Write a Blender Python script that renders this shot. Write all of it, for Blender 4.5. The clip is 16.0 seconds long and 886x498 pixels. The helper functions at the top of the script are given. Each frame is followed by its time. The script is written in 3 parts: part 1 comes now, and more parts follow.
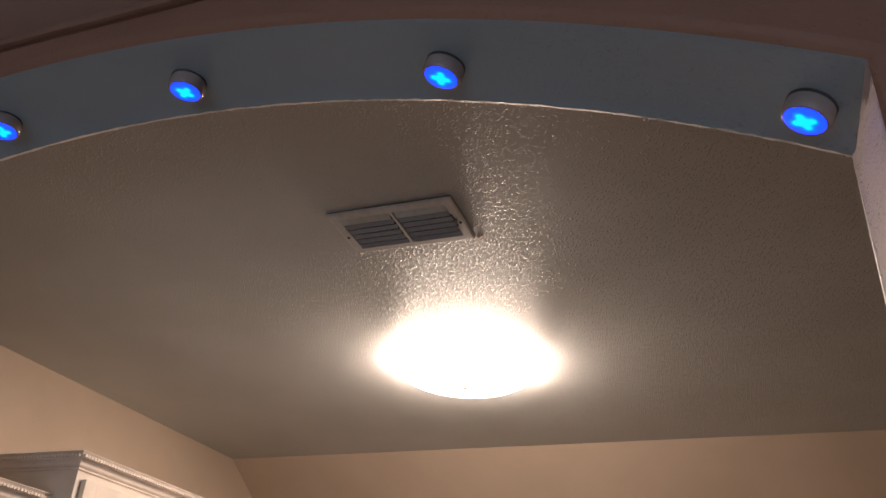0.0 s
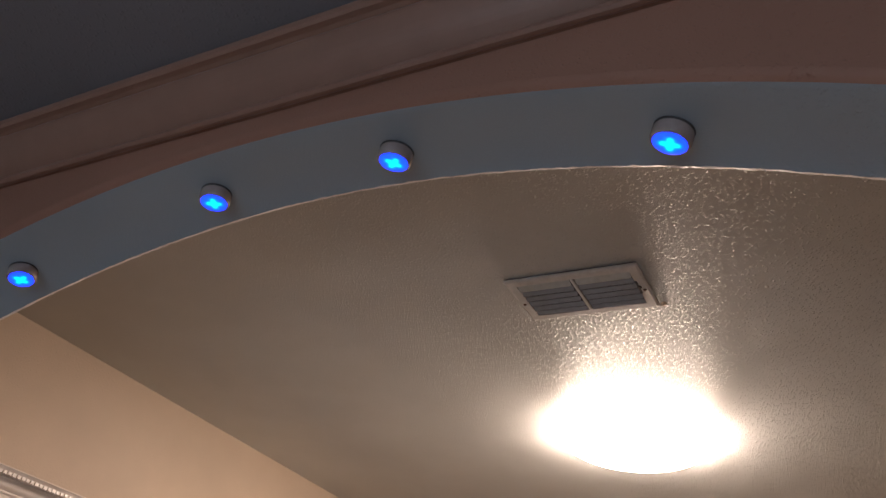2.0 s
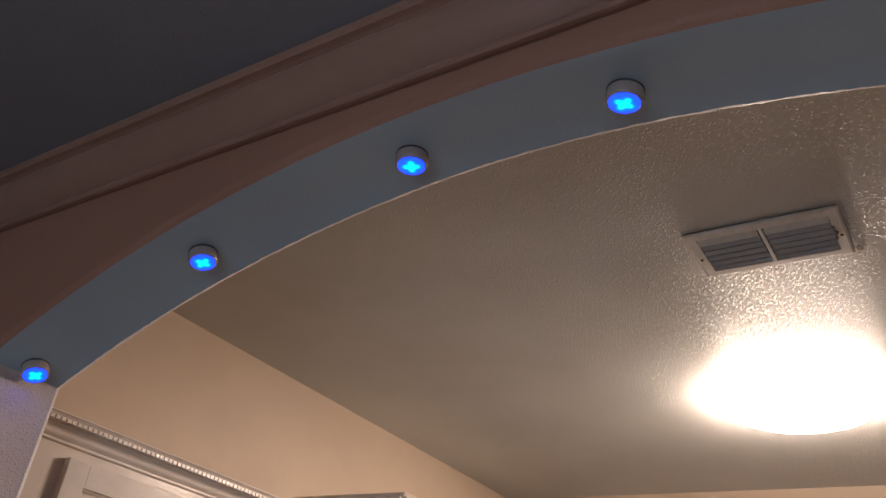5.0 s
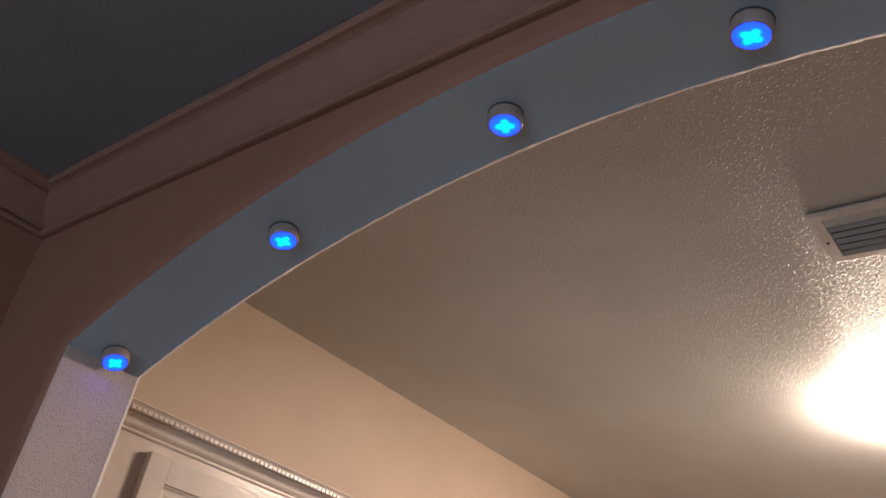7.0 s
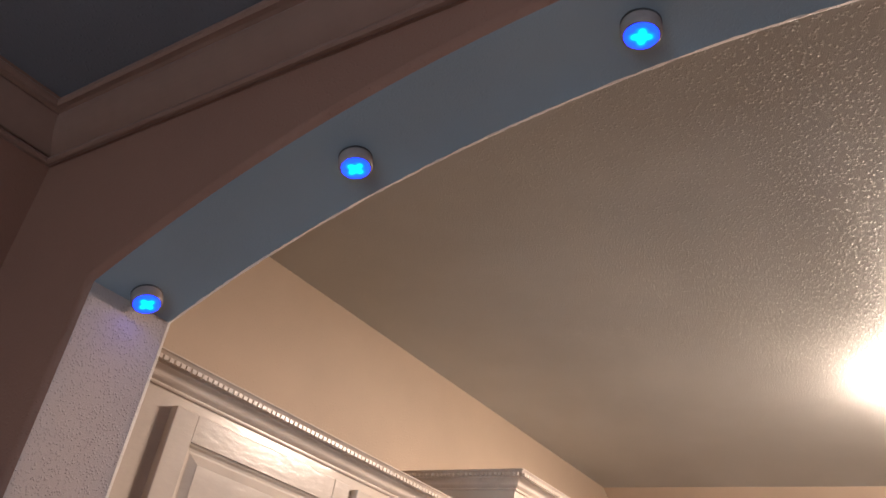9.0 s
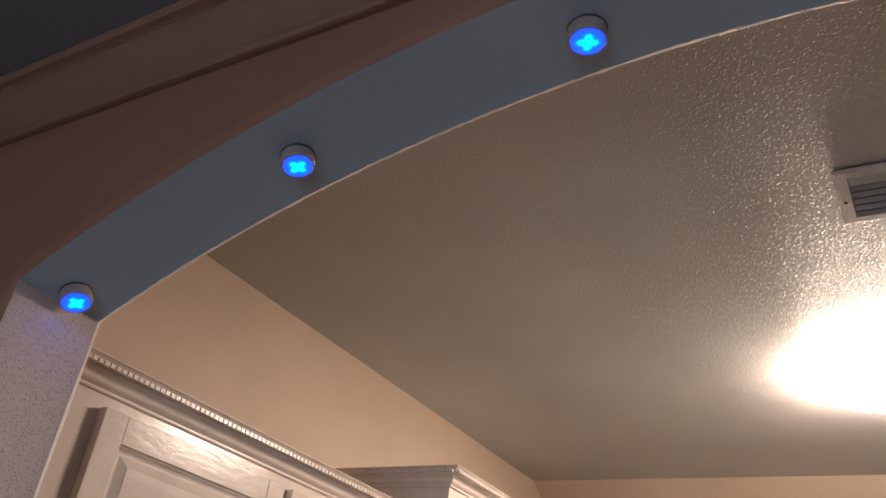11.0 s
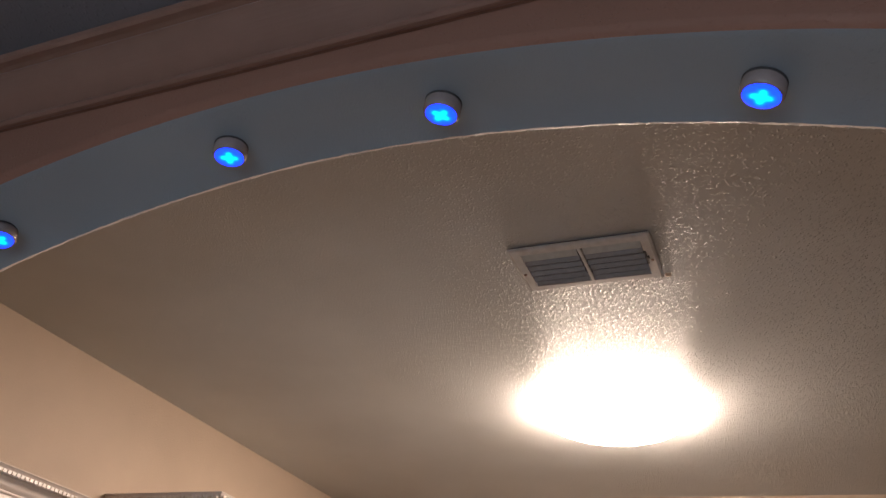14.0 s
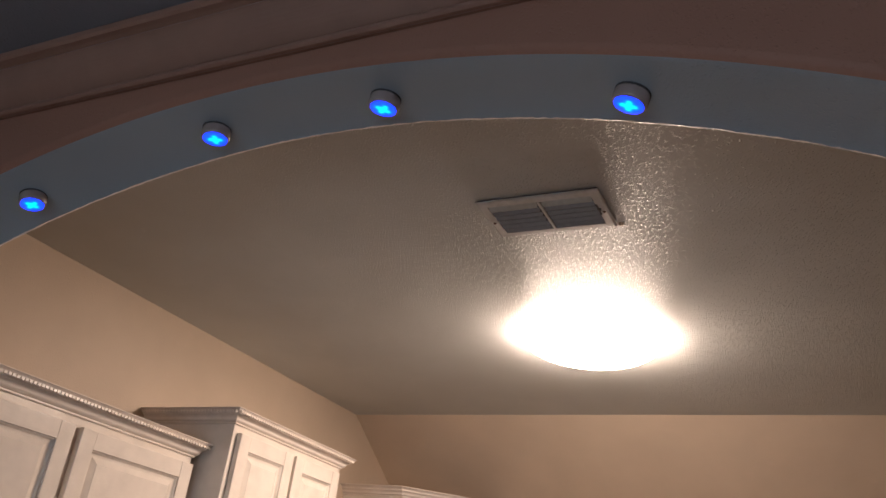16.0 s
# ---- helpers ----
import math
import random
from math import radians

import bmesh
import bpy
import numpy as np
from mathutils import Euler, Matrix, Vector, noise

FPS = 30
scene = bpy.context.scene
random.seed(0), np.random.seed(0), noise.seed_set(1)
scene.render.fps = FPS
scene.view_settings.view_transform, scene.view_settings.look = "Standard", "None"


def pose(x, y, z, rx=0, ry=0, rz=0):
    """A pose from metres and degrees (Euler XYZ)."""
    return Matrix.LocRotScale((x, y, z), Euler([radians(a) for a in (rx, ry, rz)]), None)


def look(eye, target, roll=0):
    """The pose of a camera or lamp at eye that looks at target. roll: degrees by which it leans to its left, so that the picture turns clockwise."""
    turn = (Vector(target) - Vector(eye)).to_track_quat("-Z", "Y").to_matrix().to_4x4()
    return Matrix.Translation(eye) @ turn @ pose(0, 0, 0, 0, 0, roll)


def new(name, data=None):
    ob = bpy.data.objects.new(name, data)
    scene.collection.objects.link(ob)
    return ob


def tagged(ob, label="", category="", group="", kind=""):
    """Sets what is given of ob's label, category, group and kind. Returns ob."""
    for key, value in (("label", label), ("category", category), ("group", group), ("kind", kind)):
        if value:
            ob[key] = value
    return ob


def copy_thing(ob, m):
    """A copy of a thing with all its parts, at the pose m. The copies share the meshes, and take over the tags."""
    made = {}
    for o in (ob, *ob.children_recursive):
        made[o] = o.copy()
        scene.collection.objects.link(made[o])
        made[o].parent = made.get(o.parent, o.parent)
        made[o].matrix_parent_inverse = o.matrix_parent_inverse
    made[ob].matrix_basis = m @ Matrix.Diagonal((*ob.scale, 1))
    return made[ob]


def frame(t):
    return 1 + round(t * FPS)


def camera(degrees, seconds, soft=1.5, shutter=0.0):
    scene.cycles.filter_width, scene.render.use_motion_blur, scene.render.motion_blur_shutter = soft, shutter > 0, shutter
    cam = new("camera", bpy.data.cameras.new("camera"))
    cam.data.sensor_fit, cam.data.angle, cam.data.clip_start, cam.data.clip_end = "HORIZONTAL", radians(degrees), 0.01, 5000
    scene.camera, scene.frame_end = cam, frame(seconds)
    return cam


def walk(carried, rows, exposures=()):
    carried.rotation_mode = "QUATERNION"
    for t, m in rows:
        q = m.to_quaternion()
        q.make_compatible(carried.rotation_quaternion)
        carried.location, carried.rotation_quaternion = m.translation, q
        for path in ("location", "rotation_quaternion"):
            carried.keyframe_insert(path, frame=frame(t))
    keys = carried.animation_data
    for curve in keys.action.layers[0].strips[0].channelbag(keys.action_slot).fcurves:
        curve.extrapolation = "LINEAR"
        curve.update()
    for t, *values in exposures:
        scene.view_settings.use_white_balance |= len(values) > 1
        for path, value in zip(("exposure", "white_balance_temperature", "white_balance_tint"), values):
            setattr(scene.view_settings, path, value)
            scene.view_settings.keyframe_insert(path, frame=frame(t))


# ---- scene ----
cam = camera(56.4, 16.0)
PATH = [
    (0, (0.346, -0.914, 1.339), (-0.297, 0.712, 2.311), 3.6),
    (0.5, (0.335, -0.908, 1.369), (-0.345, 0.664, 2.401), 4.3),
    (1, (0.314, -0.902, 1.377), (-0.404, 0.625, 2.449), 5.3),
    (1.5, (0.285, -0.916, 1.375), (-0.515, 0.566, 2.454), 6.8),
    (2, (0.211, -0.937, 1.367), (-0.693, 0.493, 2.432), 9.2),
    (2.5, (0.113, -0.949, 1.373), (-0.835, 0.465, 2.424), 10.0),
    (3, (0.036, -0.978, 1.354), (-0.928, 0.429, 2.399), 9.0),
    (3.5, (0.01, -0.995, 1.351), (-0.966, 0.412, 2.386), 8.1),
    (6, (-0.138, -0.929, 1.36), (-1.238, 0.413, 2.353), 7.6),
    (6.5, (-0.153, -0.89, 1.35), (-1.299, 0.394, 2.369), 8.5),
    (7, (-0.18, -0.856, 1.349), (-1.368, 0.387, 2.37), 10.9),
    (7.5, (-0.268, -0.831, 1.341), (-1.451, 0.425, 2.353), 12.2),
    (8, (-0.37, -0.834, 1.344), (-1.533, 0.447, 2.347), 11.7),
    (10.5, (-0.503, -0.866, 1.351), (-1.523, 0.552, 2.325), 9.6),
    (11, (-0.494, -0.863, 1.357), (-1.469, 0.575, 2.347), 8.5),
    (11.5, (-0.457, -0.858, 1.369), (-1.377, 0.589, 2.398), 7.5),
    (12, (-0.335, -0.828, 1.39), (-1.207, 0.621, 2.458), 6.9),
    (12.5, (-0.192, -0.829, 1.394), (-1.009, 0.626, 2.496), 6.7),
    (13, (-0.079, -0.828, 1.386), (-0.835, 0.65, 2.503), 6.6),
    (13.5, (-0.04, -0.873, 1.382), (-0.776, 0.633, 2.474), 6.1),
    (14, (-0.007, -0.938, 1.368), (-0.749, 0.598, 2.412), 6.4),
    (14.5, (0.038, -1.004, 1.352), (-0.699, 0.563, 2.354), 7.3),
    (15, (0.095, -1.05, 1.359), (-0.631, 0.524, 2.356), 6.6),
    (15.5, (0.184, -1.076, 1.354), (-0.582, 0.495, 2.326), 6.9),
    (16, (0.265, -1.12, 1.338), (-0.588, 0.474, 2.193), 7.5),
]
EXPOSURES = [(0.0, -0.1), (1.0, 0.18), (2.5, 0.18), (3.5, 0.18), (6.0, 0.38), (7.0, 0.50), (8.0, 0.61), (10.5, 0.41), (11.0, 0.30), (11.5, 0.51), (12.0, 0.42), (13.0, 0.5), (13.5, 0.45), (14.0, 0.25), (14.5, 0.10), (15.5, 0.06), (16.0, 0.02)]
walk(cam, [(t, look(eye, target, roll)) for t, eye, target, roll in PATH], EXPOSURES)

# ---- world and exposure ----
world = bpy.data.worlds.new("dusk")
scene.world = world
world.use_nodes = True
wbg = world.node_tree.nodes["Background"]
# even bluish fill; reaches the rooms through the opening added behind the camera
wbg.inputs["Color"].default_value = (0.51, 0.62, 0.75, 1)
wbg.inputs["Strength"].default_value = 2.2

LAMP_STRENGTH = 84.0
LAMP_COLOR = (1.0, 0.772, 0.635)
PUCK_STRENGTH = 5.5


# ---- materials ----
def nodes_of(name):
    m = bpy.data.materials.new(name)
    m.use_nodes = True
    t = m.node_tree
    return m, t, t.nodes["Principled BSDF"]


def add(t, kind, **sets):
    n = t.nodes.new(kind)
    for k, v in sets.items():
        n.inputs[k].default_value = v
    return n


def coords(t, scale=(1, 1, 1)):
    g = t.nodes.new("ShaderNodeNewGeometry")
    mp = t.nodes.new("ShaderNodeMapping")
    mp.inputs["Scale"].default_value = scale
    t.links.new(g.outputs["Position"], mp.inputs["Vector"])
    return mp.outputs["Vector"]


def ramp(t, fac, stops):
    r = t.nodes.new("ShaderNodeValToRGB")
    t.links.new(fac, r.inputs["Fac"])
    e = r.color_ramp.elements
    e[0].position, e[0].color = stops[0][0], (*stops[0][1], 1)
    e[1].position, e[1].color = stops[-1][0], (*stops[-1][1], 1)
    for p, c in stops[1:-1]:
        x = e.new(p)
        x.color = (*c, 1)
    return r.outputs["Color"]


def shade(c, k):
    return tuple(min(1, v * k) for v in c)


def textured_paint(name, color, rough=0.45, grain=95, relief=0.0016, spread=0.06, blobs=True, strength=1.0, gloss=0.3, cover=0.12, smooth_to=None):
    """Rolled and splattered wall paint: rounded splatter with fine grain, slight mottling."""
    m, t, p = nodes_of(name)
    v = coords(t)
    big = add(t, "ShaderNodeTexNoise", Scale=2.3, Detail=4.0, Roughness=0.55)
    t.links.new(v, big.inputs["Vector"])
    c = ramp(t, big.outputs["Fac"], [(0.3, shade(color, 1 - spread)), (0.7, shade(color, 1 + spread))])
    t.links.new(c, p.inputs["Base Color"])
    fine = add(t, "ShaderNodeTexNoise", Scale=grain * 3.2, Detail=3.0, Roughness=0.6)
    blob = add(t, "ShaderNodeTexNoise", Scale=grain * 0.45, Detail=2.5, Roughness=0.5)
    dots = add(t, "ShaderNodeTexVoronoi", Scale=grain * 0.95)
    dots.feature = "SMOOTH_F1"
    dots.inputs["Smoothness"].default_value = 0.25
    wander = add(t, "ShaderNodeTexNoise", Scale=grain * 1.3, Detail=1.0)
    for n in (fine, blob, wander):
        t.links.new(v, n.inputs["Vector"])
    warp = t.nodes.new("ShaderNodeMix")
    warp.data_type = "VECTOR"
    warp.inputs["Factor"].default_value = 0.005
    t.links.new(v, warp.inputs[4])
    t.links.new(wander.outputs["Color"], warp.inputs[5])
    t.links.new(warp.outputs[1], dots.inputs["Vector"])
    spots = ramp(t, dots.outputs["Distance"], [(0.06, (1, 1, 1)), (0.44, (0, 0, 0))])
    where = ramp(t, blob.outputs["Fac"], [(0.40, (cover, cover, cover)), (0.58, (1, 1, 1))])
    both = t.nodes.new("ShaderNodeMath")
    both.operation = "MULTIPLY"
    t.links.new(spots, both.inputs[0])
    t.links.new(where, both.inputs[1])
    lumps = both.outputs[0]
    if smooth_to:
        # the splatter thins out from x = smooth_to[1] towards x = smooth_to[0]
        axis = t.nodes.new("ShaderNodeSeparateXYZ")
        t.links.new(v, axis.inputs[0])
        thin = add(t, "ShaderNodeMapRange")
        thin.inputs["From Min"].default_value, thin.inputs["From Max"].default_value = smooth_to
        thin.inputs["To Min"].default_value = 0.22
        t.links.new(axis.outputs[0], thin.inputs["Value"])
        less = t.nodes.new("ShaderNodeMath")
        less.operation = "MULTIPLY"
        t.links.new(lumps, less.inputs[0])
        t.links.new(thin.outputs["Result"], less.inputs[1])
        lumps = less.outputs[0]
    mixn = t.nodes.new("ShaderNodeMath")
    mixn.operation = "MULTIPLY_ADD"
    t.links.new(fine.outputs["Fac"], mixn.inputs[0])
    mixn.inputs[1].default_value = 0.35
    t.links.new(lumps if blobs else blob.outputs["Fac"], mixn.inputs[2])
    b = add(t, "ShaderNodeBump", Strength=strength, Distance=relief)
    t.links.new(mixn.outputs[0], b.inputs["Height"])
    t.links.new(b.outputs["Normal"], p.inputs["Normal"])
    p.inputs["Specular IOR Level"].default_value = gloss
    rr = add(t, "ShaderNodeMapRange")
    t.links.new(big.outputs["Fac"], rr.inputs["Value"])
    rr.inputs["To Min"].default_value, rr.inputs["To Max"].default_value = rough - 0.06, rough + 0.06
    t.links.new(rr.outputs["Result"], p.inputs["Roughness"])
    return m


def brushed_paint(name, color, rough=0.28, along=(30, 4, 30), relief=0.0005):
    """Brushed gloss paint on wood, with streaks along the grain and small runs."""
    m, t, p = nodes_of(name)
    streak = add(t, "ShaderNodeTexNoise", Scale=9.0, Detail=5.0, Roughness=0.6)
    t.links.new(coords(t, along), streak.inputs["Vector"])
    mott = add(t, "ShaderNodeTexNoise", Scale=14.0, Detail=4.0)
    t.links.new(coords(t), mott.inputs["Vector"])
    c = ramp(t, mott.outputs["Fac"], [(0.3, shade(color, 0.93)), (0.7, shade(color, 1.05))])
    t.links.new(c, p.inputs["Base Color"])
    s = t.nodes.new("ShaderNodeMath")
    s.operation = "MULTIPLY_ADD"
    t.links.new(mott.outputs["Fac"], s.inputs[0])
    s.inputs[1].default_value = 0.9
    t.links.new(streak.outputs["Fac"], s.inputs[2])
    b = add(t, "ShaderNodeBump", Strength=0.6, Distance=relief)
    t.links.new(s.outputs[0], b.inputs["Height"])
    t.links.new(b.outputs["Normal"], p.inputs["Normal"])
    rr = add(t, "ShaderNodeMapRange")
    t.links.new(streak.outputs["Fac"], rr.inputs["Value"])
    rr.inputs["To Min"].default_value, rr.inputs["To Max"].default_value = rough - 0.08, rough + 0.12
    t.links.new(rr.outputs["Result"], p.inputs["Roughness"])
    return m


def plain(name, color, rough=0.5, metal=0.0, grain=60):
    m, t, p = nodes_of(name)
    n = add(t, "ShaderNodeTexNoise", Scale=float(grain), Detail=4.0)
    t.links.new(coords(t), n.inputs["Vector"])
    c = ramp(t, n.outputs["Fac"], [(0.3, shade(color, 0.9)), (0.7, shade(color, 1.08))])
    t.links.new(c, p.inputs["Base Color"])
    p.inputs["Roughness"].default_value, p.inputs["Metallic"].default_value = rough, metal
    return m


def glow(name, color, strength):
    m, t, p = nodes_of(name)
    p.inputs["Base Color"].default_value = (0.8, 0.8, 0.8, 1)
    p.inputs["Emission Color"].default_value = (*color, 1)
    p.inputs["Emission Strength"].default_value = strength
    return m


def puck_glow(name):
    """Blue diffuser over four diodes that show as a brighter cross."""
    m, t, p = nodes_of(name)
    p.inputs["Base Color"].default_value = (0.02, 0.04, 0.25, 1)
    p.inputs["Roughness"].default_value = 0.6
    p.inputs["Specular IOR Level"].default_value = 0.15
    tc = t.nodes.new("ShaderNodeTexCoord")
    wob = add(t, "ShaderNodeTexNoise", Scale=85.0, Detail=1.0)
    t.links.new(tc.outputs["Object"], wob.inputs["Vector"])
    sep = t.nodes.new("ShaderNodeSeparateXYZ")
    t.links.new(tc.outputs["Object"], sep.inputs[0])

    def op(kind, a, b=None):
        n = t.nodes.new("ShaderNodeMath")
        n.operation = kind
        for i, q in enumerate((a, b)):
            if q is None:
                continue
            if isinstance(q, (int, float)):
                n.inputs[i].default_value = q
            else:
                t.links.new(q, n.inputs[i])
        return n.outputs[0]

    # four soft spots and the middle between them, run together into a cross
    def spot(cx, cy, size):
        dx, dy = op("SUBTRACT", sep.outputs[0], cx), op("SUBTRACT", sep.outputs[1], cy)
        rr = op("ADD", op("MULTIPLY", dx, dx), op("MULTIPLY", dy, dy))
        return op("EXPONENT", op("MULTIPLY", rr, -1.0 / (size * size)))

    total = spot(0.0, 0.0, 0.0078)
    for cx, cy in ((0.0105, 0.0), (-0.0105, 0.0008), (0.0006, 0.0105), (0.0, -0.0105)):
        total = op("ADD", total, spot(cx, cy, 0.0062))
    total = op("ADD", total, op("MULTIPLY", op("SUBTRACT", wob.outputs["Fac"], 0.5), 0.45))
    c = ramp(t, total, [(0.10, (0.003, 0.020, 1.0)), (0.45, (0.0, 0.048, 1.0)), (0.95, (0.0, 0.18, 1.0))])
    t.links.new(c, p.inputs["Emission Color"])
    p.inputs["Emission Strength"].default_value = PUCK_STRENGTH
    return m


M_CEIL = textured_paint("kitchen_ceiling_paint", (0.54, 0.552, 0.54), 0.33, 120, 0.0026, gloss=0.045, cover=0.7, smooth_to=(-1.5, -0.25))
M_WALL = textured_paint("kitchen_wall_paint", (0.63, 0.512, 0.397), 0.55, 120, 0.0006)
# for walls out of view; dark so that less lamplight bounces back
M_UNSEENWALL = textured_paint("unseen_wall_low_bounce", (0.26, 0.18, 0.14), 0.55, 120, 0.0006)
# reveal paint as it looks in cool shade, darkened and blued for the underside
M_REVEALSHADE = textured_paint("shaded_reveal_paint", (0.325, 0.397, 0.460), 0.50, 140, 0.0016, gloss=0.16, cover=0.4, smooth_to=(0.02, 0.4))
# off-white puts the lamp's bright line along the edge into the colour
M_BEADLIT = textured_paint("lit_bead_paint", (0.84, 0.80, 0.76), 0.45, 160, 0.0012)
# the same reveal paint as lamplight shows it, paler and pinker for the jambs
M_REVEALLIT = textured_paint("lit_reveal_paint", (0.57, 0.485, 0.465), 0.55, 185, 0.0017, cover=1.0)
M_ACCENT = textured_paint("terracotta_wall_paint", (0.345, 0.172, 0.119), 0.55, 150, 0.0008)
# dark grey carries the dimness of the near room in the paint
M_NEARCEILDIM = textured_paint("dimmed_near_ceiling", (0.215, 0.213, 0.236), 0.6, 120, 0.0010)
M_CROWN = brushed_paint("stained_moulding", (0.32, 0.178, 0.13), 0.35, (4, 30, 30))
M_CAB = brushed_paint("cream_cabinet_paint", (0.76, 0.69, 0.615), 0.17, (9, 3, 9), 0.0008)
M_CABCROWN = brushed_paint("cream_moulding_paint", (0.77, 0.695, 0.625), 0.28, (12, 3, 12))
M_VENT = plain("vent_enamel", (0.565, 0.575, 0.57), 0.4)
M_BAFFLE = plain("vent_baffle_enamel", (0.50, 0.535, 0.535), 0.45)
# blade enamel darkened to carry the shadow between the louvres
M_BLADESHADE = plain("shaded_vent_blade", (0.37, 0.385, 0.405), 0.45)
# near-black: shade of recess and gaps put into colour; the lever itself is dark
M_SHADELEVER = plain("recess_shade_and_lever", (0.05, 0.05, 0.05), 0.6)
M_SCREW = plain("screw_steel", (0.13, 0.065, 0.04), 0.6, 0.0)
M_BRASS = plain("hinge_metal", (0.30, 0.24, 0.16), 0.35, 0.9)
M_PUCK = plain("puck_plastic", (0.36, 0.29, 0.275), 0.24)
M_PUCKGLOW = puck_glow("puck_diffuser")
M_DOME = glow("lamp_glass", LAMP_COLOR, LAMP_STRENGTH)
M_PAN = plain("lamp_pan_enamel", (0.8, 0.78, 0.74), 0.35)
# floors out of view: kitchen dark against bounce, near one pale to reflect upwards
M_FLOOR = plain("unseen_kitchen_floor", (0.11, 0.09, 0.075), 0.4, 0.0, 8)
M_NEARFLOOR = plain("unseen_near_floor", (0.27, 0.285, 0.30), 0.4, 0.0, 8)


# ---- mesh helpers ----
ORIGIN = {}


def finish(name, bm, material, smooth=False):
    bmesh.ops.recalc_face_normals(bm, faces=bm.faces)
    me = bpy.data.meshes.new(name)
    bm.to_mesh(me)
    bm.free()
    me.materials.append(material)
    if smooth:
        me.shade_smooth()
    return me


def thing(name, at, label, category, group="", kind=""):
    e = new(name)
    e.location = at
    e.empty_display_size = 0.05
    ORIGIN[e.name] = Vector(at)
    return tagged(e, label, category, group, kind)


def part(name, bm, material, parent, label="", smooth=False):
    """One mesh object under a thing or part; bm is in the world's metres."""
    base = ORIGIN[parent.name]
    bmesh.ops.translate(bm, verts=bm.verts, vec=-base)
    ob = new(name, finish(name, bm, material, smooth))
    ob.parent = parent
    ORIGIN[ob.name] = base
    return tagged(ob, label)


def structure(name, bm, material, label, smooth=False):
    ob = new(name, finish(name, bm, material, smooth))
    ORIGIN[ob.name] = Vector((0, 0, 0))
    return tagged(ob, label, name.split("_")[0], kind="structure")


def box(bm, lo, hi, bevel=0.0):
    r = bmesh.ops.create_cube(bm, size=1)
    vs = r["verts"]
    for v in vs:
        v.co = Vector([lo[i] + (v.co[i] + 0.5) * (hi[i] - lo[i]) for i in range(3)])
    if bevel:
        es = list({e for v in vs for e in v.link_edges})
        bmesh.ops.bevel(bm, geom=es, offset=bevel, segments=2, affect="EDGES", profile=0.5)
    return bm


def boxed(lo, hi, bevel=0.0):
    return box(bmesh.new(), lo, hi, bevel)


def lathe(bm, profile, turns, m):
    """Turns (r, z) points round the z axis and places them by m."""
    rings = []
    for r, z in profile:
        if r < 1e-6:
            rings.append([bm.verts.new(m @ Vector((0, 0, z)))])
        else:
            rings.append([bm.verts.new(m @ Vector((r * math.cos(a), r * math.sin(a), z))) for a in [2 * math.pi * k / turns for k in range(turns)]])
    for a, b in zip(rings, rings[1:]):
        for k in range(turns):
            q = (k + 1) % turns
            if len(a) == 1 and len(b) > 1:
                bm.faces.new((a[0], b[k], b[q]))
            elif len(b) == 1 and len(a) > 1:
                bm.faces.new((a[k], a[q], b[0]))
            elif len(a) > 1:
                bm.faces.new((a[k], a[q], b[q], b[k]))
    return bm


def sweep(profile, path):
    """Carries a closed profile of (out, z) along a level path with mitred corners; out is to the path's right."""
    bm = bmesh.new()
    pts = [Vector((x, y, 0)) for x, y in path]
    rings = []
    for i, p in enumerate(pts):
        ds = []
        if i > 0:
            ds.append((p - pts[i - 1]).normalized())
        if i < len(pts) - 1:
            ds.append((pts[i + 1] - p).normalized())
        ns = [Vector((d.y, -d.x, 0)) for d in ds]
        n = sum(ns, Vector()).normalized()
        k = 1 / max(0.2, n.dot(ns[0]))
        rings.append([bm.verts.new(p + n * (o * k) + Vector((0, 0, z))) for o, z in profile])
    for a, b in zip(rings, rings[1:]):
        for k in range(len(profile)):
            q = (k + 1) % len(profile)
            bm.faces.new((a[k], a[q], b[q], b[k]))
    bm.faces.new(rings[0])
    bm.faces.new(rings[-1])
    return bm


# ---- plan ----
CEIL = 2.44            # kitchen ceiling
NEAR_CEIL = 2.392      # ceiling of the room before the arch
T = 0.188              # thickness of the arch wall, from y = -T to 0
XL, XR = -1.816, 0.503  # jambs
XC, APEX, RAD = -0.641, 2.2205, 2.452  # the arch's circle
KL, KR, KB = -2.255, 4.60, 3.42   # kitchen's walls
NL, NR, NB = -2.197, 2.40, -3.60  # near room's walls
SLOPE_Y, SLOPE = 2.815, 0.60      # where the ceiling starts to slope down, and how steeply


def arc_z(x):
    return APEX - RAD + math.sqrt(RAD * RAD - (x - XC) ** 2)


